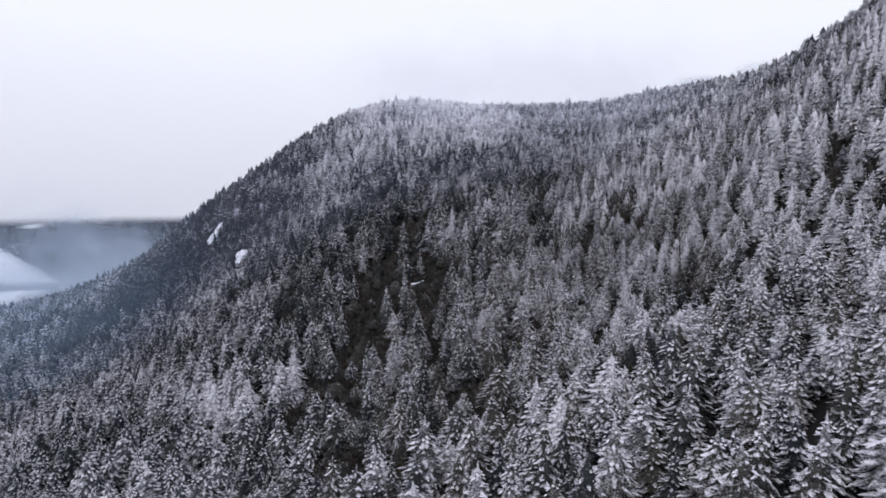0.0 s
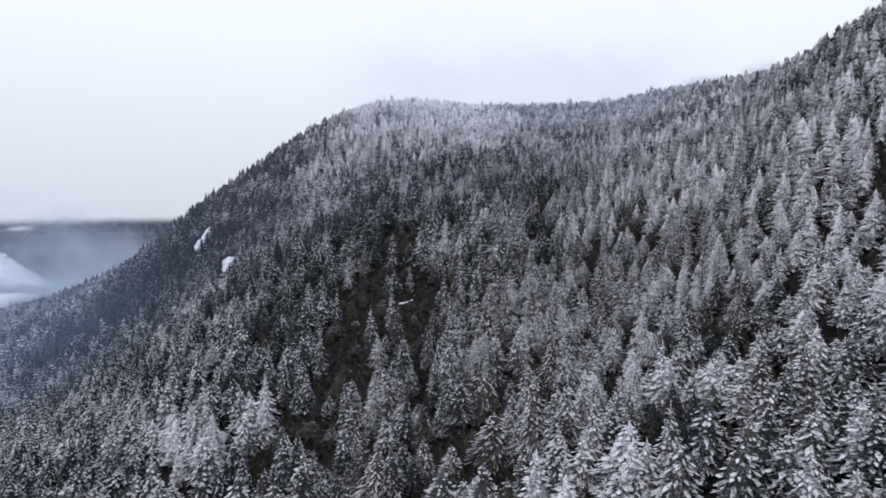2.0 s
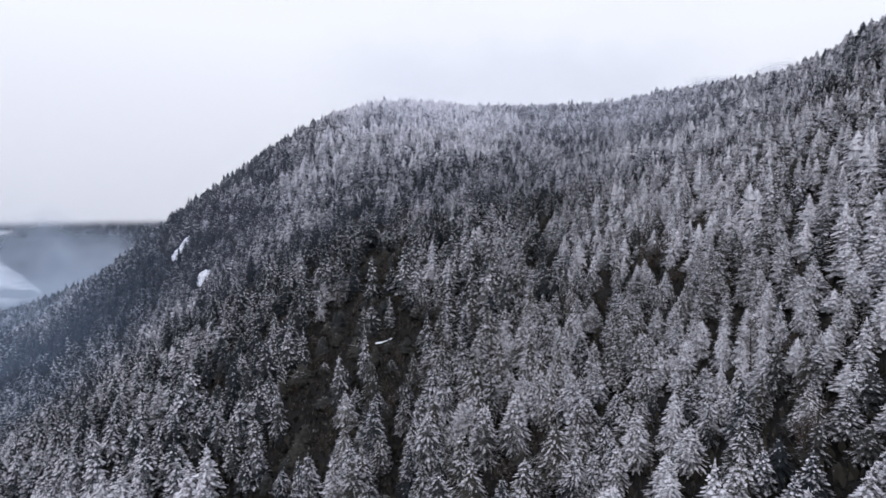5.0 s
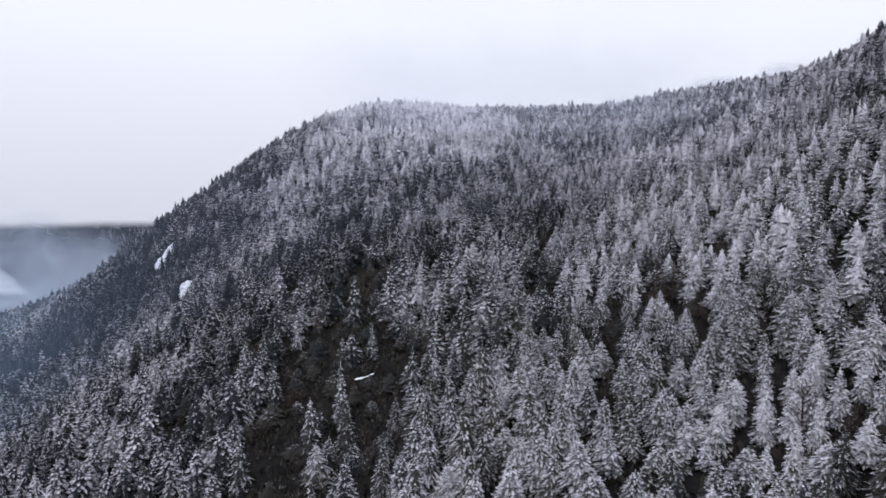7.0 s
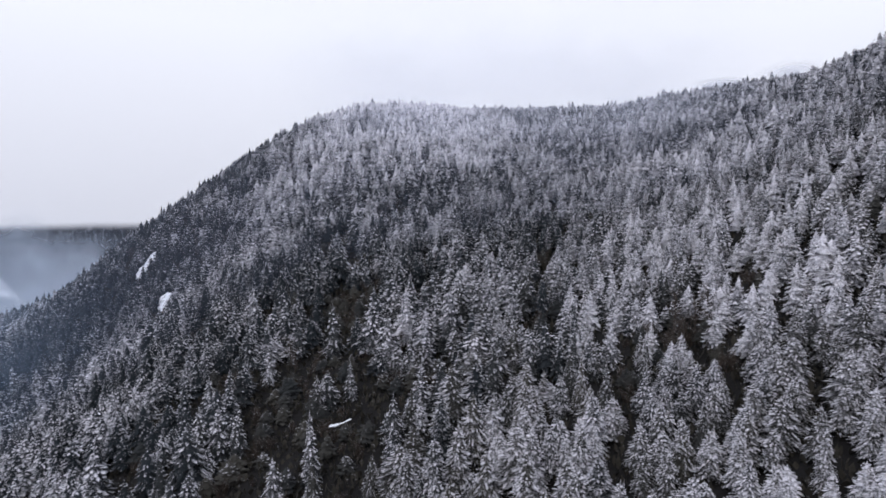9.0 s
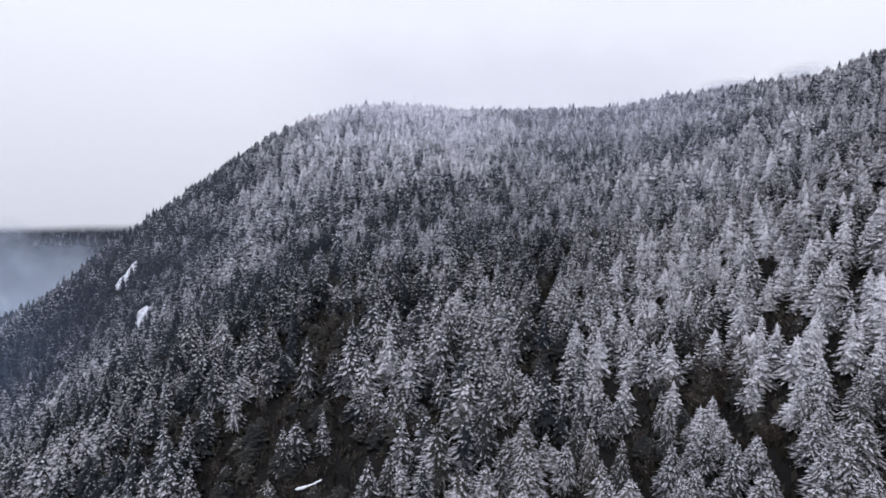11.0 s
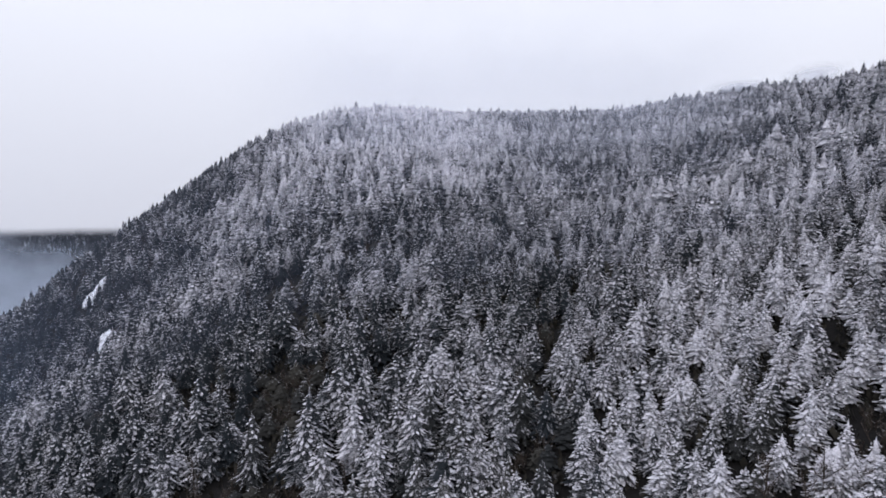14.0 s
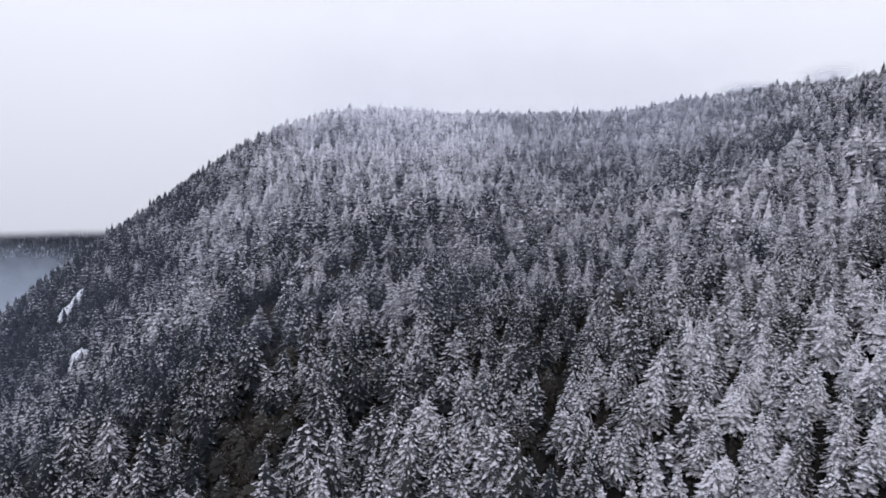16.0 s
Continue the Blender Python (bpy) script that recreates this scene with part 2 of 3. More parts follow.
def ground():
    gx = np.r_[-4600, -3800, -3200, np.arange(-2700, -720, 45), np.arange(-720, 440, 8), np.arange(440, 900, 40), 1200, 1800, 2600, 3600, 4600]
    gy = np.r_[-4600, -3000, -1800, -1000, -600, np.arange(-300, 0, 30), np.arange(0, 760, 8), np.arange(760, 2700, 36), 3000, 3800, 4600]
    x, y = np.meshgrid(gx.astype(float), gy.astype(float))
    z = land(x, y)
    z += smooth(0, 40, z) * (0.5 * np.sin(x / 5.3 + 2 * np.sin(y / 17)) * np.sin(y / 6.1))
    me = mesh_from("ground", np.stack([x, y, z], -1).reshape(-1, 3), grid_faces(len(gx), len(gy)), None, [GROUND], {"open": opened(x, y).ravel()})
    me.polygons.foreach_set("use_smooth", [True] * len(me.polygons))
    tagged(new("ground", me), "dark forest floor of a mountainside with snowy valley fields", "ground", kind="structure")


ground()


# ---- trees ----
class Crown:
    """Gathers the faces of one crown: points, triangles, material slots and the snow that each point carries."""

    def __init__(self):
        self.v, self.f, self.m, self.s = [], [], [], []

    def add(self, points, faces, slot, snow):
        n = len(self.v)
        self.v += points
        self.f += [(n + a, n + b, n + c) for a, b, c in faces]
        self.m += [slot] * len(faces)
        self.s += list(snow) if isinstance(snow, tuple) else [snow] * len(points)


def bough(crown, base, az, long, lift, droop, wide, snow, rim, r):
    """One bough's end: a folded, drooping frond, snow towards its tip, bare needles at its rims; the darker root paints
    the shade of the bough above.
    """
    d = np.array([math.cos(az), math.sin(az), 0.0])
    s = np.array([-d[1], d[0], 0.0])
    up = np.array([0, 0, 1.0])
    bend = r.uniform(-.12, .12)

    def spine(k):
        return base + d * (long * k) + s * (bend * long * k * k) + up * (long * (lift * k - droop * k * k))

    start, end = r.uniform(.28, .56), 1.0
    low, high, k = spine(start), spine(end), start + .55 * (end - start)
    for side in (-1, 1):
        v = wide * r.uniform(.75, 1.25)
        tip = spine(k) + s * (side * v) + d * (v * r.uniform(-.1, .35)) - up * (v * r.uniform(.0, .7))
        load = snow + r.uniform(-.12, .12)
        # less snow at the root paints in shade from the tier above
        crown.add([low, high, tip], [(0, 1, 2) if side < 0 else (1, 0, 2)], 0, (load - .8 * rim, load + .7 * rim, load - .25 * rim))


def conifer(seed, rich):
    """A spruce 11 m high: its crown, and the points and faces of its trunk."""
    r = random.Random(seed)
    c = Crown()
    H = 11.0
    whorls = (10, 12, 13, 8)[rich] + r.choice((-1, 0, 0, 1))
    girth = r.uniform(3.0, 4.4) * (1.12, 1.04, 1, 1.22)[rich]
    full = r.uniform(.66, .98)
    lean = np.array([r.uniform(-.25, .25), r.uniform(-.25, .25), 0])
    bare = r.uniform(.05, .12)

    def reach(q):
        return girth * ((1 - q) ** full) * (0.78 + 0.22 * min(1, 5 * q))

    # ragged tiers of inner cones: inner needles, kept dark to paint shade between boughs
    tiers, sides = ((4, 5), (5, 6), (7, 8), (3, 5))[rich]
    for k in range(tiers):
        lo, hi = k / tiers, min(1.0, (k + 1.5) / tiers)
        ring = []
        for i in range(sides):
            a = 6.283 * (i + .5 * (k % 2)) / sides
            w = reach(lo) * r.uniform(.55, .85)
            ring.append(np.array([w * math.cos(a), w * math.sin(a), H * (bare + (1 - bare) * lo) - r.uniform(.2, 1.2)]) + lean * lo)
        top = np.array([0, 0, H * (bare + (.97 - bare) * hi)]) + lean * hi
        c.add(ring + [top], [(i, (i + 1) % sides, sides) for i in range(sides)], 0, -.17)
    for k in range(whorls):
        q = min(.965, max(0, (k + r.uniform(-.25, .25)) / whorls))
        z = H * (bare + (0.97 - bare) * q)
        count = (9, 21, 42, 7)[rich] if q < .35 else (7, 16, 32, 5)[rich] if q < .7 else (5, 10, 19, 4)[rich]
        turn, lobes, slump = r.uniform(0, 6.28), r.choice((3, 4, 5)), r.uniform(.16, .42)
        for b in range(count):
            if r.random() < 0.08:
                continue
            az = turn + 6.283 * b / count + r.uniform(-.3, .3)
            long = reach(q) * r.uniform(.80, 1.08) * (1 + .13 * math.sin(lobes * az + turn)) + .2
            base = np.array([0, 0, z + r.uniform(-.36, .36)]) + lean * q
            # lower boughs catch less snow; the fall-off also paints shade low between crowns
            load = (.95, .70, .62, 1.0)[rich] * (q - .46) + (.12, .26, .28, .12)[rich] * r.uniform(-1, 1)
            wide = (.38, .165, .100, .46)[rich] * long ** .5 * r.uniform(.7, 1.3) + (.12, .07, .045, .2)[rich]
            bough(c, base, az, long, r.uniform(-.02, .16), slump + r.uniform(-.08, .10), wide, load, (.42, .38, .38, .36)[rich], r)
    # the leader at the top
    tip = np.array([0, 0, H]) + lean
    c.add([tip + np.array([.2 * math.cos(2.09 * k), .2 * math.sin(2.09 * k), -1.1]) for k in range(3)] + [tip], [(0, 1, 3), (1, 2, 3), (2, 0, 3)], 0, .1)
    tv, tf = [], []
    sides = 6 if rich == 2 else 4
    for z, rad in ((-1.5, .24), (.3 * H, .17), (.93 * H, .03)):
        for k in range(sides):
            a = 6.283 * k / sides
            tv.append((lean[0] * max(z, 0) / H + rad * math.cos(a), lean[1] * max(z, 0) / H + rad * math.sin(a), z))
    for ring in range(2):
        for k in range(sides):
            a, b = ring * sides + k, ring * sides + (k + 1) % sides
            tf += [(a, b, b + sides), (a, b + sides, a + sides)]
    return np.array(c.v), np.array(c.f), np.array(c.m), np.array(c.s), np.array(tv), np.array(tf)


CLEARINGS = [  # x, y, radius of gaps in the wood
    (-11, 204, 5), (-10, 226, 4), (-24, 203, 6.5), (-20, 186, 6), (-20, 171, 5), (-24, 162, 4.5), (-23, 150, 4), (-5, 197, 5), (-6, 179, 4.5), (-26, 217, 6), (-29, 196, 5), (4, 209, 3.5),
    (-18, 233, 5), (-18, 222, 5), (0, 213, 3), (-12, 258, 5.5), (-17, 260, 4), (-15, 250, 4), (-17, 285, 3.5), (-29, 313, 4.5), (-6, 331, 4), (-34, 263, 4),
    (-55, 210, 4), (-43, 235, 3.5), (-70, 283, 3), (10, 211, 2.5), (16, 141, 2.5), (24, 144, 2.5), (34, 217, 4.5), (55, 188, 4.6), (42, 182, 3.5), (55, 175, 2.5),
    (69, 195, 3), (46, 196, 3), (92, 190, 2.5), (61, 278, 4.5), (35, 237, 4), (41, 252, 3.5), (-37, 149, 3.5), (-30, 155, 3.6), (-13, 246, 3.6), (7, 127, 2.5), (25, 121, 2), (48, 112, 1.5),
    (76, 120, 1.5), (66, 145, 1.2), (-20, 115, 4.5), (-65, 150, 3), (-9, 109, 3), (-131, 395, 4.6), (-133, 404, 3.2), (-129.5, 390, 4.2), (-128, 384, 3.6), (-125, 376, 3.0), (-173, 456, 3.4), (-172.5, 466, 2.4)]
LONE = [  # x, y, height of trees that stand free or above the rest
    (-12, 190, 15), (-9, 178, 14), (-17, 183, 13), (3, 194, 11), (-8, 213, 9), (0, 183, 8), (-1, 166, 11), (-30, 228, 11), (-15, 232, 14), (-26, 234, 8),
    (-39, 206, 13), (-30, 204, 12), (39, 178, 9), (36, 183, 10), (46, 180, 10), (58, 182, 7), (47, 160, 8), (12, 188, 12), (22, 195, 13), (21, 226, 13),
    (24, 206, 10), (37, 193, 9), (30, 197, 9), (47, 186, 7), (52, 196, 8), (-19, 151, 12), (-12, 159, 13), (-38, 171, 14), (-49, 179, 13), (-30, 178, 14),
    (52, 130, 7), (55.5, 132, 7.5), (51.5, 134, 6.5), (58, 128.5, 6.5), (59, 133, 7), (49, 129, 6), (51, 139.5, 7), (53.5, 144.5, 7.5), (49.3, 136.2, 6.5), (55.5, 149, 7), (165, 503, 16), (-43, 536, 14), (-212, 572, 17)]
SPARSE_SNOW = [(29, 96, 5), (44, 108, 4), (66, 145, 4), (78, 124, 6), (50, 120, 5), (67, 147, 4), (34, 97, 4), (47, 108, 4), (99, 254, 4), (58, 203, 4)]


def plant(r):
    """Places of all trees on the mountainside: x, y, height, snow load, tone."""
    step = 5.4
    rows = []
    for j, y in enumerate(np.arange(-5, 740, step * 0.87)):
        x = np.arange(-560, 420, step) + (j % 2) * step / 2
        rows.append(np.stack([x, np.full_like(x, y)], 1))
    p = np.concatenate(rows)
    p += r.uniform(-2.2, 2.2, p.shape)
    q = p[(p[:, 1] > 45) & (p[:, 1] < 275) & (p[:, 0] > -110) & (p[:, 0] < 175)] + np.array([2.7, 1.6])
    q = q + r.uniform(-1.0, 1.0, q.shape)
    young = np.r_[np.zeros(len(p), bool), np.ones(len(q), bool)]
    x, y = np.r_[p, q].T
    h = 10.6 + 1.7 * r.normal(size=len(x)) + 1.0 * np.sin(x / 37 + 1.3) * np.sin(y / 29)
    h = np.clip(h, 6, 15.5)
    h = h * (1 - .33 * low_wood(x, y))
    h[r.uniform(size=len(h)) < .12] *= 0.7
    h[(r.uniform(size=len(h)) < .14) & (x > 40) & (y > 230)] *= 1.4
    h *= 1 - .2 * np.exp(-(((x - 68) / 22) ** 2) - ((y - 112) / 28) ** 2)
    h[young] *= 0.66 + 0.24 * low_wood(x, y)[young] * (y[young] < 300)
    snow = 0.5 + (0.12 - 0.02 * smooth(220, 340, y)) * (1 - .45 * smooth(-20, -100, x)) * r.normal(size=len(x))
    snow += 0.17 * smooth(40, 100, x) + 0.22 * smooth(40, 70, x) * smooth(300, 150, y) + 0.16 * smooth(28, 48, x) * smooth(125, 95, y) + 0.03 * smooth(0, 30, x) * smooth(190, 120, y) - 0.13 * smooth(0, -60, x) * smooth(150, 260, y)
    snow += 0.02 + 0.08 * smooth(25, 50, x) * smooth(260, 170, y) - 0.07 * np.exp(-((x + 14) / 26) ** 2 - ((y - 125) / 32) ** 2) - 0.06 * np.exp(-((x + 45) / 38) ** 2 - ((y - 275) / 45) ** 2)
    # the snowier crest also carries some of the pale mist's brightness in its snow
    snow += -0.06 * smooth(-70, -150, x) * smooth(260, 380, y) - 0.04 * smooth(180, 230, y) * smooth(330, 280, y) * smooth(-60, 0, x) + 0.46 * smooth(330, 470, y) * smooth(-130, -60, x) * (1 - 1.2 * smooth(20, 100, x))
    snow -= 0.17 * np.exp(-((x + 22) / 28) ** 2 - ((y - 200) / 75) ** 2)
    snow -= 0.03 * smooth(20, 70, x) * smooth(190, 240, y) * smooth(420, 330, y) + 0.07 * smooth(240, 270, y) * smooth(320, 290, y) * smooth(60, 20, x)
    snow += 0.13 * smooth(120, 145, y) * smooth(205, 180, y) * smooth(0, 20, x)
    snow -= 0.12 * np.exp(-(((x + 40) / 14) ** 2) - ((y - 142) / 18) ** 2)
    snow -= 0.22 * np.exp(-(((x + 205) / 40) ** 2) - ((y - 430) / 55) ** 2)
    snow += -0.24 * np.exp(-(((x - 88) / 30) ** 2) - ((y - 160) / 38) ** 2) + 0.20 * np.exp(-(((x - 50) / 13) ** 2) - ((y - 140) / 15) ** 2)
    snow += 0.12 * np.exp(-(((x - 95) / 40) ** 2) - ((y - 280) / 40) ** 2) - 0.08 * np.exp(-(((x - 25) / 25) ** 2) - ((y - 200) / 18) ** 2)
    snow += 0.14 * np.exp(-(((x - 78) / 22) ** 2) - ((y - 224) / 25) ** 2) - 0.26 * np.exp(-(((x - 66) / 18) ** 2) - ((y - 105) / 24) ** 2)
    snow += 0.13 * np.exp(-(((x + 52) / 20) ** 2) - ((y - 160) / 22) ** 2)
    for cx, cy, cr in SPARSE_SNOW:
        snow -= 0.42 * np.exp(-((x - cx) ** 2 + (y - cy) ** 2) / (cr * cr))
    # tone fades to cool needles leftward and far off, painting in distance haze
    tone = r.uniform(size=len(x)) ** 1.4 * smooth(-70, 0, x) * smooth(280, 160, y)
    keep = (x > -0.78 * y - 36) & (x < 0.52 * y + 66) & (r.uniform(size=len(x)) > np.where(young, 0.55 - 0.55 * low_wood(x, y), 0.25 - 0.22 * low_wood(x, y)))
    keep &= (y < np.where(x < -110, 690, np.where(x < -20, 650, 722))) & (opened(x, y) < 0.3)
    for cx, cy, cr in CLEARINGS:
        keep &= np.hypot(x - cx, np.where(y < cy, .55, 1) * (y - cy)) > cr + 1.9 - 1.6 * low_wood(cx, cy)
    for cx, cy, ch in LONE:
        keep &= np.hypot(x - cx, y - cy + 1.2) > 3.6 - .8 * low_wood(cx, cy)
    snow = snow - .12 * young
    x, y, h, snow, tone = x[keep], y[keep], h[keep], snow[keep], tone[keep]
    gx, gy = [], []
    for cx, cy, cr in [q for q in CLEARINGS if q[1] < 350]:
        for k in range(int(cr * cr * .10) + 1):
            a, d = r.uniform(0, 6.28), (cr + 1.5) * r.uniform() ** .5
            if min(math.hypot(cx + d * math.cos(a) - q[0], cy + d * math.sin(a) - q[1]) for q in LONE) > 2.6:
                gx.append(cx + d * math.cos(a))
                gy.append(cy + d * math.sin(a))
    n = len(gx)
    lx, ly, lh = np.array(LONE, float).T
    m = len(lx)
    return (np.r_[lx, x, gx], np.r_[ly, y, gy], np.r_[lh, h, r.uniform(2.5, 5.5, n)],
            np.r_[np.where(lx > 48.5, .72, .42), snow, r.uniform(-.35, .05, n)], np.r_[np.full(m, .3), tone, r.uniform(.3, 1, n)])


RNG = np.random.default_rng(7)
TX, TY, TH, TSNOW, TTONE = plant(RNG)
TZ = land(TX, TY)
LONELY = np.arange(len(TX)) < len(LONE)
TURN = RNG.uniform(0, 2 * math.pi, len(TX))
FAT = (RNG.uniform(.82, 1.12, len(TX)) + .35 * (RNG.uniform(size=len(TX)) < .12)) * (1 - .19 * low_wood(TX, TY) * smooth(340, 280, TY)) * np.where(LONELY, .70, 1)


def stand_of(name, pick, rich, label, variants=8):
    """Many trees joined into one mesh."""
    vs, fs, ms, sn, tn, gn, base = [], [], [], [], [], [], 0
    kinds = []
    for k in range(variants):
        v, f, m, sn0, tv, tf = conifer(100 * rich + k, rich)
        if rich == 1:
            f, m, v, sn0 = np.r_[f, tf + len(v)], np.r_[m, np.full(len(tf), 1)], np.r_[v, tv], np.r_[sn0, np.zeros(len(tv))]
        kinds.append((v, f, m, sn0))
    for n, i in enumerate(pick):
        v, f, m, sn0 = kinds[n * 5 % variants]
        c, s, k = math.cos(TURN[i]), math.sin(TURN[i]), TH[i] / 11
        w = FAT[i] * (.53 + .48 * k)
        q = np.stack([w * (c * v[:, 0] - s * v[:, 1]) + TX[i], w * (s * v[:, 0] + c * v[:, 1]) + TY[i], k * v[:, 2] + TZ[i]], 1)
        vs.append(q)
        fs.append(f + base)
        ms.append(m)
        # weaker snow contrast on the left paints the softening haze into the trees
        calm = 1 if rich == 1 else .72 + .28 * float(smooth(-150, -50, TX[i]))
        sn.append(TSNOW[i] + calm * sn0)
        gn.append(np.full(len(v), 1.0 if rich == 1 else .6 * calm))
        tn.append(np.full(len(v), TTONE[i]))
        base += len(v)
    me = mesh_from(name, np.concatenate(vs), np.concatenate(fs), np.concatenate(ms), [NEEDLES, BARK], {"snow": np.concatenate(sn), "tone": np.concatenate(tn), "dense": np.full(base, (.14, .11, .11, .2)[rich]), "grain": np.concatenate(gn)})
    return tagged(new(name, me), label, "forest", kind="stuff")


away = np.hypot(TX - 18, TY - 118) + RNG.uniform(-40, 40, len(TX))
near = [i for i in np.argsort(np.hypot((TX - 20) * 0.9, TY - 150)) if 85 < TY[i] < 235 and TH[i] > 5][:300]
taken = set(near)
rim = (TY < 26) | (TX < -0.78 * TY - 12) | (TX > 0.52 * TY + 48)
mid = [i for i in range(len(TX)) if i not in taken and away[i] < 225 and not rim[i] and (TH[i] > 5.6 or TY[i] < 185)]
small = [i for i in range(len(TX)) if i not in taken and away[i] < 225 and not rim[i] and TH[i] <= 5.6 and TY[i] >= 185]
far = [i for i in range(len(TX)) if i not in taken and (225 <= away[i] < 370 and not rim[i] or rim[i] and TY[i] < 130)]
crest = [i for i in range(len(TX)) if i not in taken and (away[i] >= 370 and not (rim[i] and TY[i] < 130) or rim[i] and TY[i] >= 130)]
stand_of("conifer_forest", mid, 1, "dense snow-dusted conifer wood on the near slope")
stand_of("young_forest", small, 0, "small snow-dusted conifers crowded under the taller ones")
stand_of("hillside_forest", far, 0, "snow-dusted conifers covering the upper hillside")
stand_of("ridge_forest", crest, 3, "distant snow-dusted conifers up to the ridge crest")


def part(name, me, parent, label=""):
    ob = new(name, me)
    ob.parent = parent
    return tagged(ob, label)


WORDS = ["dark green conifer with little snow on it", "dark conifer with snow-dusted drooping branches", "snow-laden conifer with drooping white branches", "conifer with branches thickly coated in white snow"]


def near_trees():
    models = []
    for k in range(12):
        v, f, m, sn0, tv, tf = conifer(500 + k, 2)
        load, tone = .10 + .052 * k, (k * 5 % 12) / 12
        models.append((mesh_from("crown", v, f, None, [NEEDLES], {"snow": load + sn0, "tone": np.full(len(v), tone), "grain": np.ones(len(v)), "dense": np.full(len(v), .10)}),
                       mesh_from("trunk", tv, tf, None, [BARK])))
    things = {}
    kinds = RNG.normal(size=len(near)) * .9
    for n, i in enumerate(near):
        k = int(np.clip((TSNOW[i] - .06) / .057 + kinds[n], 0, 11))
        s = TH[i] / 11
        wide = FAT[i] * (.53 + .46 * s)
        place = pose(TX[i], TY[i], TZ[i], 0, 0, math.degrees(TURN[i])) @ Matrix.Diagonal((wide, wide, s, 1))
        if k not in things:
            ob = new("conifer_tree")
            ob.empty_display_size = 1
            part("trunk", models[k][1], ob, "dark brown bark")
            part("crown", models[k][0], ob)
            tagged(ob, WORDS[min(3, k // 3)], "tree", "conifers on the slope")
            ob.matrix_basis = place
            things[k] = ob
        else:
            ob = copy_thing(things[k], place)
            ob.matrix_basis = place


near_trees()


# ---- far hill and valley ----
def far_wood():
    r = np.random.default_rng(3)
    x, y = r.uniform(-1900, -250, 40000), r.uniform(900, 2300, 40000)
    off = (x + 650) * 0.751 + (y - 1025) * 0.661
    k = (off > 6) & (off < 330) & (x < -0.36 * y) & (land(x, y) < 190)
    x, y = x[k], y[k]
    hx, hy = r.uniform(-760, -610, 90), r.normal(960, 5, 90)
    x, y = np.r_[x, hx], np.r_[y, hy]
    z, h = land(x, y), r.uniform(9, 17, len(x))
    vs, fs = [], []
    ring = np.arange(5) * 2 * math.pi / 5
    for tier, (lo, hi, w) in enumerate(((.05, .55, .26), (.3, .8, .2), (.6, 1, .13))):
        a = ring[None] + r.uniform(0, 6, len(x))[:, None]
        q = np.stack([x[:, None] + w * h[:, None] * np.cos(a), y[:, None] + w * h[:, None] * np.sin(a), (z + lo * h)[:, None] + 0 * a], -1)
        tip = np.stack([x, y, z + hi * h], -1)[:, None]
        vs.append(np.concatenate([q, tip], 1))
    v = np.concatenate(vs, 0)
    n = len(v)
    f = np.array([(k, (k + 1) % 5, 5) for k in range(5)])
    f = (f[None] + 6 * np.arange(n)[:, None, None]).reshape(-1, 3)
    snow = np.repeat(np.tile(r.uniform(.05, .45, len(x)), 3), 6)
    me = mesh_from("far_forest", v.reshape(-1, 3), f, None, [NEEDLES], {"snow": snow, "tone": np.full(6 * n, .2)})
    tagged(new("far_forest", me), "dark misty woods on the hill across the valley", "forest", kind="stuff")


far_wood()


def snow_bank(x, y, rise, rx, ry, tilt_x, tilt_z, seed, label):
    """A steep open bank under deep snow, uneven at its rim."""
    bm = bmesh.new()
    bmesh.ops.create_icosphere(bm, subdivisions=4, radius=1)
    for v in bm.verts:
        k = 1 + 0.30 * noise.noise(v.co * 1.9 + Vector((seed, 0, 0))) + 0.28 * noise.noise(v.co * 5 + Vector((seed, 3, 0)))
        v.co = Vector((v.co.x * rx * k, v.co.y * ry * k, v.co.z * 1.6 * k))
    me = bpy.data.meshes.new("snow_bank")
    bm.to_mesh(me)
    bm.free()
    me.materials.append(BANK)
    me.polygons.foreach_set("use_smooth", [True] * len(me.polygons))
    ob = new("snow_bank", me)
    ob.matrix_basis = pose(x, y, float(land(x, y)) + rise, tilt_x, 0, tilt_z)
    return tagged(ob, label, "snow bank")


snow_bank(-133, 400, .1, 4.5, 5.6, 55, -20, 1.0, "bright white snow bank open between dark conifers")
snow_bank(-173, 459, 2.2, 4.5, 5.4, 52, -24, 5.0, "broad broken snow bank on the steep wooded edge")
snow_bank(-172.5, 468, 3.4, 2.4, 6.2, 52, -30, 8.0, "narrow snow bank climbing the steep wooded edge")


# ---- brush, bare trees and a fallen trunk in the gaps ----
def tube(v, f, a, b, ra, rb, sides=4):
    """A thin tapered stem from a to b."""
    a, b = np.array(a, float), np.array(b, float)
    d = (b - a) / max(np.linalg.norm(b - a), 1e-6)
    s = np.cross(d, (0.3, 0.9, 0.2))
    s /= np.linalg.norm(s)
    u = np.cross(d, s)
    n = len(v)
    for c, rad in ((a, ra), (b, rb)):
        for k in range(sides):
            q = 6.283 * k / sides
            v.append(c + rad * (math.cos(q) * s + math.sin(q) * u))
    for k in range(sides):
        m = (k + 1) % sides
        f += [(n + k, n + m, n + sides + m), (n + k, n + sides + m, n + sides + k)]


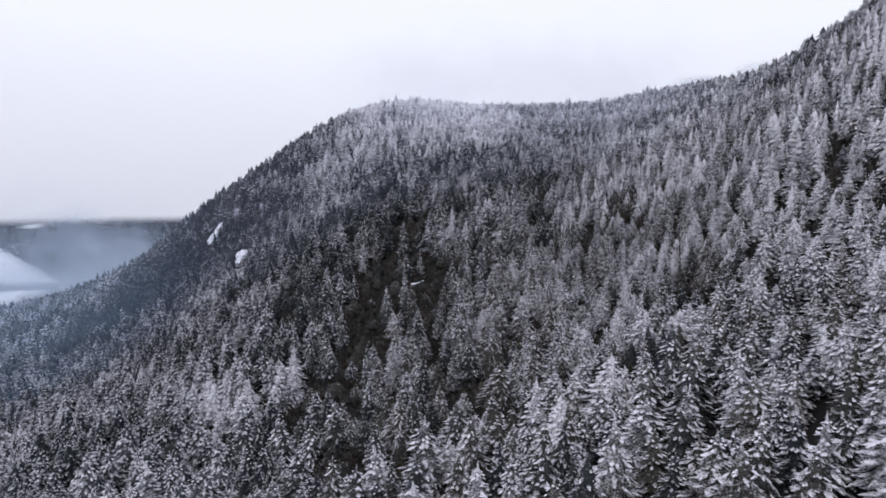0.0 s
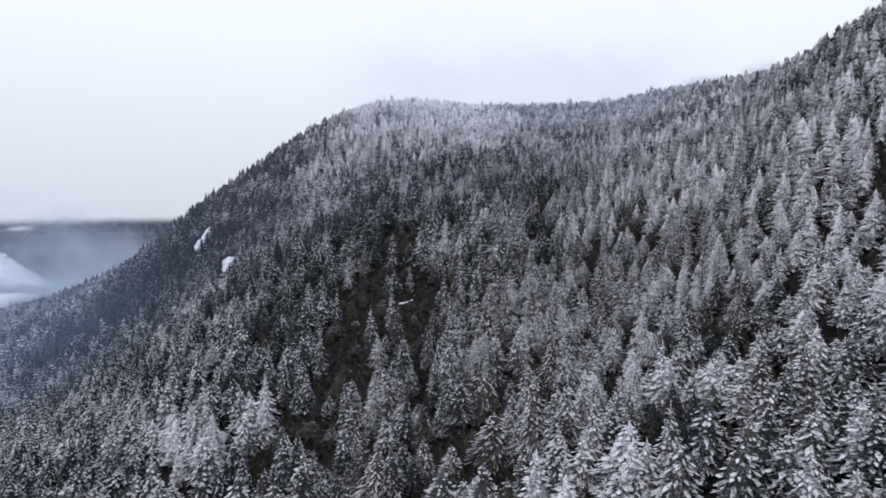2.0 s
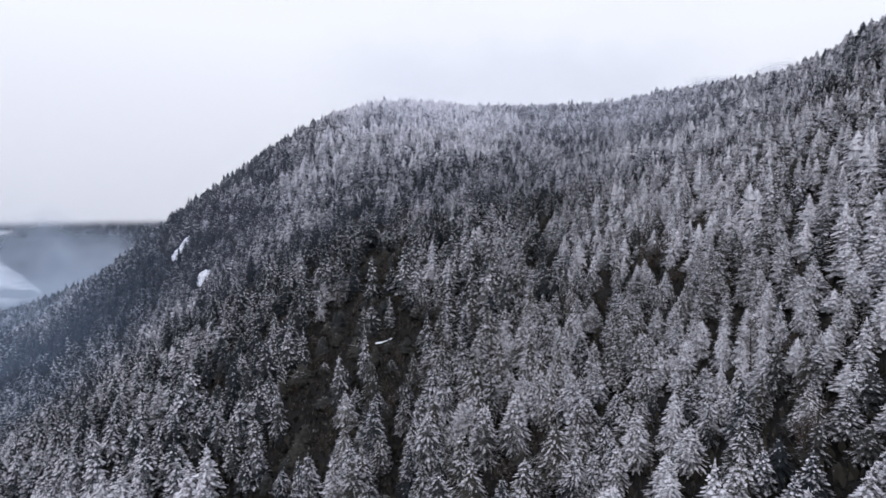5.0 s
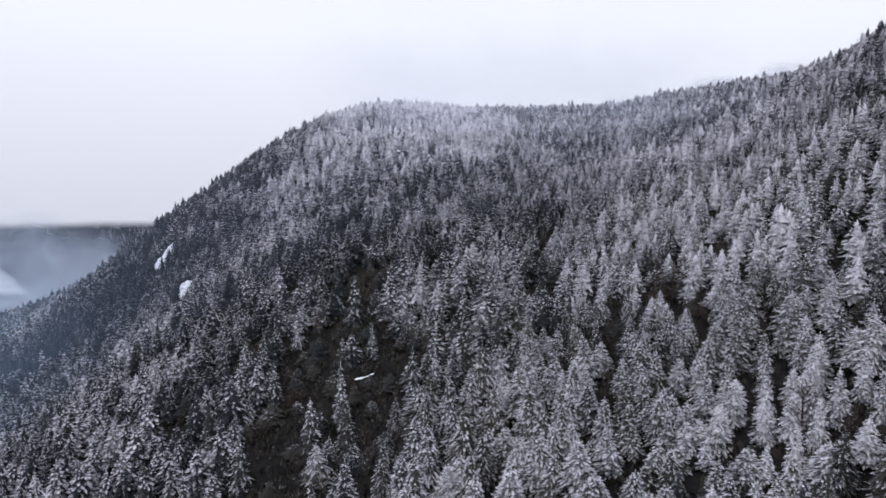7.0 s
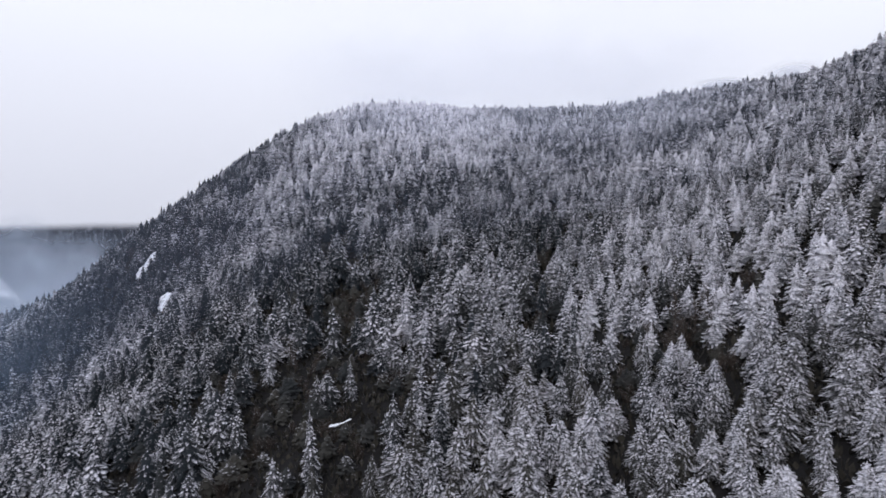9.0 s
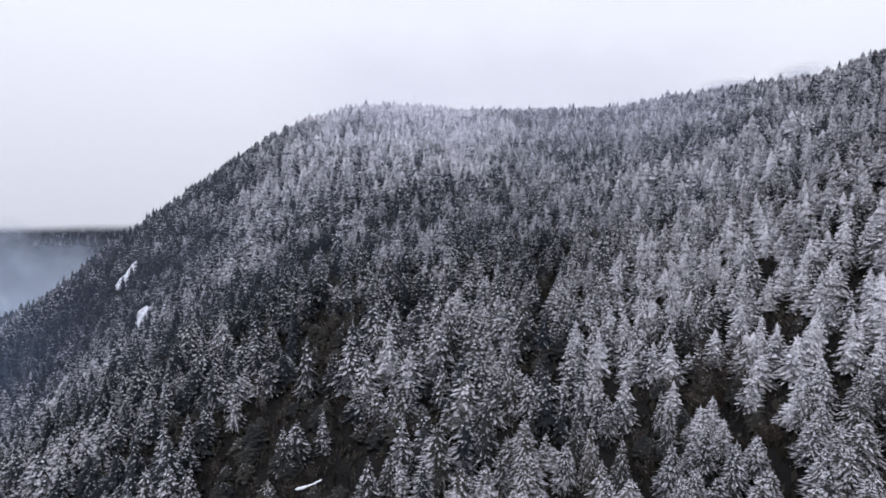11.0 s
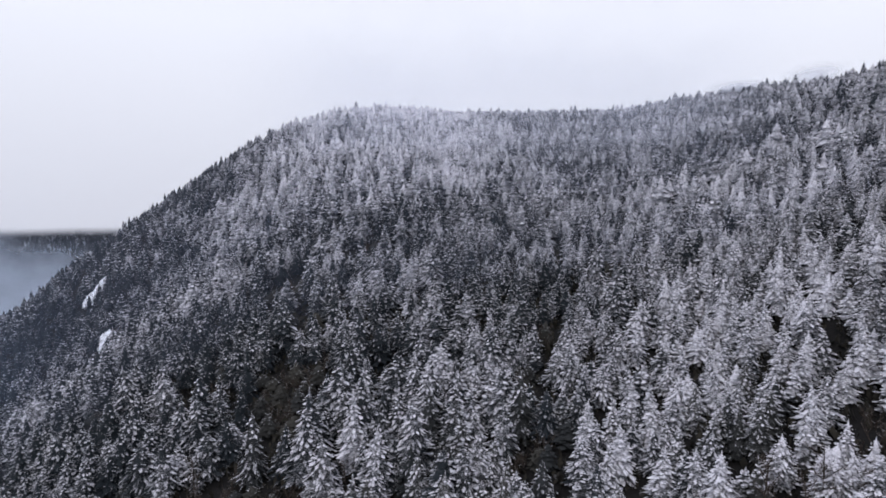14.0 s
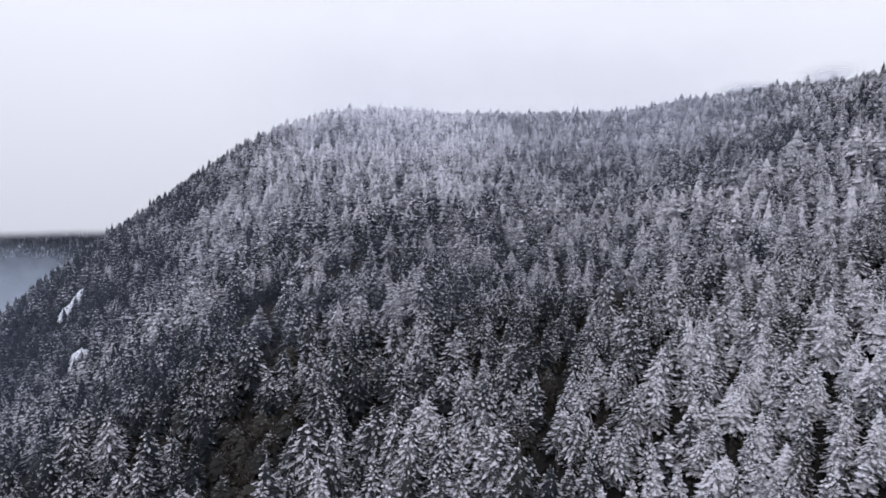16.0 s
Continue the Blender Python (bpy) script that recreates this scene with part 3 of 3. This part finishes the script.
def shrub(seed):
    """A leafless bush: stems that fan out of the ground, and twigs on them."""
    r = random.Random(seed)
    sv, sf, tv, tf = [], [], [], []
    for k in range(11):
        az, tilt, long = r.uniform(0, 6.28), r.uniform(.1, .65), r.uniform(1.5, 3.0)
        d = np.array([math.cos(az) * math.sin(tilt), math.sin(az) * math.sin(tilt), math.cos(tilt)])
        foot = np.array([r.uniform(-.5, .5), r.uniform(-.5, .5), -.3])
        tip = foot + d * long
        tube(sv, sf, foot, tip, .055, .02, 3)
        for j in range(6):
            p = foot + d * long * r.uniform(.35, 1)
            q = p + np.array([r.uniform(-.7, .7), r.uniform(-.7, .7), r.uniform(.1, .8)])
            tube(tv, tf, p, q, .028, .012, 3)
    return mesh_from("stemwork", sv, sf, None, [TWIGS]), mesh_from("twigwork", tv, tf, None, [TWIGS])


def bare_tree(seed):
    """A leafless tree 1 m per metre: trunk, limbs and fine twigs."""
    r = random.Random(seed)
    kv, kf, lv, lf, tv, tf = [], [], [], [], [], []
    top = np.array([r.uniform(-.4, .4), r.uniform(-.4, .4), 6.5])
    tube(kv, kf, (0, 0, -.6), top * .5, .15, .10, 6)
    tube(kv, kf, top * .5, top, .10, .03, 6)
    for k in range(13):
        p = top * r.uniform(.3, .97)
        az, up = r.uniform(0, 6.28), r.uniform(.5, 1.2)
        d = np.array([math.cos(az), math.sin(az), up])
        d /= np.linalg.norm(d)
        long = r.uniform(1.2, 2.8) * (1.15 - .08 * p[2])
        tube(lv, lf, p, p + d * long, .05, .02, 4)
        for j in range(9):
            a = p + d * long * r.uniform(.25, 1)
            b = a + np.array([r.uniform(-.8, .8), r.uniform(-.8, .8), r.uniform(0, .9)])
            tube(tv, tf, a, b, .024, .010, 3)
    return [mesh_from(n, v, f, None, [m]) for n, v, f, m in (("trunk", kv, kf, BARK), ("limbwork", lv, lf, TWIGS), ("twigwork", tv, tf, TWIGS))]


def scatter(models, name, label, category, group, places):
    first = {}
    for n, (x, y, size) in enumerate(places):
        k = n % len(models)
        m = pose(x, y, float(land(x, y)), 0, 0, 67 * n % 360) @ Matrix.Diagonal((size, size, size, 1))
        if k not in first:
            ob = new(name)
            for me in models[k]:
                tagged(part(me.name.split(".")[0], me, ob), kind="" if me.name.startswith("trunk") else "stuff")
            tagged(ob, label, category, group)
            first[k] = ob
        else:
            ob = copy_thing(first[k], m)
        ob.matrix_basis = m


def undergrowth():
    """Low dark scrub and fallen needles on the floor of the gaps."""
    r = np.random.default_rng(12)
    n = 36000
    x, y = r.uniform(-62, 92, n), r.uniform(84, 300, n)
    z, h, w = land(x, y), r.uniform(.3, 2.2, n), r.uniform(.25, .9, n)
    t = r.uniform(0, 6.28, n)
    foot, out_x, out_y = np.stack([x, y, z - .1], 1), np.cos(t) * w, np.sin(t) * w
    left = foot + np.stack([out_x, out_y, .55 * h], 1)
    right = foot + np.stack([-out_y, out_x, .6 * h], 1)
    top = foot + np.stack([.7 * (out_x - out_y), .7 * (out_x + out_y), h], 1)
    v = np.stack([foot, left, top, right], 1).reshape(-1, 3)
    f = (np.array([(0, 1, 2), (0, 2, 3)])[None] + 4 * np.arange(n)[:, None, None]).reshape(-1, 3)
    tagged(new("undergrowth", mesh_from("undergrowth", v, f, None, [SCRUB])), "dark brown scrub on the floor of the forest gaps", "undergrowth", kind="stuff")


undergrowth()
BR = random.Random(21)
brush = []
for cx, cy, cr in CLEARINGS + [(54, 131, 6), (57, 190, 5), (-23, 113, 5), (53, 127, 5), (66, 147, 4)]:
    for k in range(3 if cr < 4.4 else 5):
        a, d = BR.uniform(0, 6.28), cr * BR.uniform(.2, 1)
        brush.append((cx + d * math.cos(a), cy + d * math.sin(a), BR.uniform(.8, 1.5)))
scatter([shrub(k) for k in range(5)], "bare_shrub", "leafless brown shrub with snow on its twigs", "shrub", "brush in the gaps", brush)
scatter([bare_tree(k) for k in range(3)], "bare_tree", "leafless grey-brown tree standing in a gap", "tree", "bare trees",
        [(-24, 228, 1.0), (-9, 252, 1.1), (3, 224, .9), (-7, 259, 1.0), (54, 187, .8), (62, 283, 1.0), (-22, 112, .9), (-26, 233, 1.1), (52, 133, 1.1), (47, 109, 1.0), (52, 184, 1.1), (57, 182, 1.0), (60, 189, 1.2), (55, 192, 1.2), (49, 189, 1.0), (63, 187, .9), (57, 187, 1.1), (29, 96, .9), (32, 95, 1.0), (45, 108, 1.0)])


def fallen_trunk(x, y):
    ob = new("fallen_trunk")
    v, f = [], []
    tube(v, f, (-2.3, 0, .5), (.6, .2, .9), .24, .20, 8)
    tube(v, f, (.6, .2, .9), (2.4, .5, 1.9), .20, .07, 8)
    tube(v, f, (.4, .2, .9), (1.1, -.6, 1.5), .08, .03, 5)
    tube(v, f, (-1.2, .1, .6), (-1.5, .2, -.8), .09, .07, 5)
    tube(v, f, (1.4, .3, 1.3), (1.5, .4, -.8), .07, .06, 5)
    part("log", mesh_from("log", v, f, None, [BARK]), ob, "dark broken trunk")
    bm = bmesh.new()
    r = random.Random(4)
    for k in range(34):
        q = k / 33
        p = Vector((-2.1, 0, .78)).lerp(Vector((2.1, .4, 1.75)), q) + Vector((0, r.uniform(-.12, .12), -.25 * math.sin(3.14 * q)))
        fat = r.uniform(.75, 1.2) * (.85 if q < .38 else .5)
        bmesh.ops.create_icosphere(bm, subdivisions=2, radius=1, matrix=Matrix.Translation(p) @ Matrix.Diagonal((.42 * fat, .40 * fat, .24 * fat, 1)))
    me = bpy.data.meshes.new("snow")
    bm.to_mesh(me)
    bm.free()
    me.materials.append(FRESH)
    part("snow", me, ob, "thick white snow")
    ob.matrix_basis = pose(x, y, float(land(x, y)) + .9, 0, 0, 15) @ Matrix.Diagonal((1.0, 1.0, 1.0, 1))
    tagged(ob, "fallen dark trunk under thick white snow", "fallen trunk")


fallen_trunk(-8.6, 203)


# ---- mist ----
def curtain(name, spine, low, high, mat, label, fade=0.15, rows=9):
    """An upright sheet of mist along a line of plan places, fading at both ends."""
    n = 60
    s = np.linspace(0, 1, n)
    k = np.linspace(0, 1, len(spine))
    px, py = [np.interp(s, k, [q[c] for q in spine]) for c in (0, 1)]
    z = np.linspace(low, high, rows)
    v = np.stack([np.tile(px, rows), np.tile(py, rows), np.repeat(z, n)], 1)
    edge = np.tile(smooth(0, fade, s) * smooth(1, 1 - fade, s), rows) if fade else np.ones(n * rows)
    me = mesh_from(name, v, grid_faces(n, rows), None, [mat], {"edge": edge})
    return tagged(new(name, me), label, "mist", kind="structure")


def arc(radius, a, b, n=40):
    return [(radius * math.sin(radians(q)), radius * math.cos(radians(q))) for q in np.linspace(a, b, n)]


# the cloud sheet emits its own brightness, paler upward, to meet the sky
FOG = mist_material("valley_cloud", 94, 113, 1.0, 0.006, 8, glow=((0.68, 0.70, 0.80, 1), (0.90, 0.93, 1.05, 1)))
curtain("backdrop", arc(1330, -70, 70), 40, 900, FOG, "pale grey cloud that hides the far hills", 0)
VEIL = mist_material("valley_mist", 0, 50, 0.74, 0.0105, 130, top=140)
curtain("valley_mist", arc(900, -62, -14), 5, 250, VEIL, "thin blue-grey mist drifting over the valley")
CREST = mist_material("crest_mist", 178, 232, 0.16, 0.02, 36, top=272, hue=(0.84, 0.88, 1.02, 1))
for reach in (400, 470):
    curtain("crest_mist", arc(reach, -13, 26), 150, 310, CREST, "thin white mist along the ridge crest", 0.3)
# blue-tinted sheets stand in for the haze on the lower left slope
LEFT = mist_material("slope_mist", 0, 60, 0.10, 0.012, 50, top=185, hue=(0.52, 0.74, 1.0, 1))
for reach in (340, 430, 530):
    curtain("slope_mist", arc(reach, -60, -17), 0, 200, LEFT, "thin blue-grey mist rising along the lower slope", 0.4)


def wisp(x, y, z, wide, high, yaw, label, mat):
    """A torn scrap of cloud, dense in its middle and gone at its rim."""
    n, rows = 24, 16
    a, b = np.meshgrid(np.linspace(-1, 1, n), np.linspace(-1, 1, rows))
    c, q = math.cos(radians(yaw)), math.sin(radians(yaw))
    bulge = 4 * (1 - a * a)
    v = np.stack([x + c * wide * a - q * bulge, y + q * wide * a + c * bulge, z + high * b + .3 * high * a], -1).reshape(-1, 3)
    edge = (smooth(1, 0, np.hypot(a, b)) ** 1.6).ravel()
    ob = new("cloud_wisp", mesh_from("cloud_wisp", v, grid_faces(n, rows), None, [mat], {"edge": edge}))
    return tagged(ob, label, "cloud", kind="structure")


SCRAP = mist_material("cloud_scrap", 150, 230, 0.70, 0.05, 40, hue=(0.78, 0.80, 0.87, 1))
# faint blue sheets paint in the haze that grows with distance
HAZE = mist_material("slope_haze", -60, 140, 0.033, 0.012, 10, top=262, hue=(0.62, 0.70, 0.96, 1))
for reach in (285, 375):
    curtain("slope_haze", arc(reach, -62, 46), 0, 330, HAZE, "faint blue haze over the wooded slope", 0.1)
wisp(281, 560, 263, 30, 11, -20, "torn grey scrap of cloud behind the ridge", SCRAP)
wisp(236, 575, 256, 32, 8, -10, "thin grey scrap of cloud behind the ridge", SCRAP)
SCUD = mist_material("valley_scud", -200, -150, 0.85, 0.05, 10, hue=(0.95, 0.96, 1.0, 1))
wisp(-484, 718, 114, 26, 6, 34, "small white scrap of cloud over the valley", SCUD)
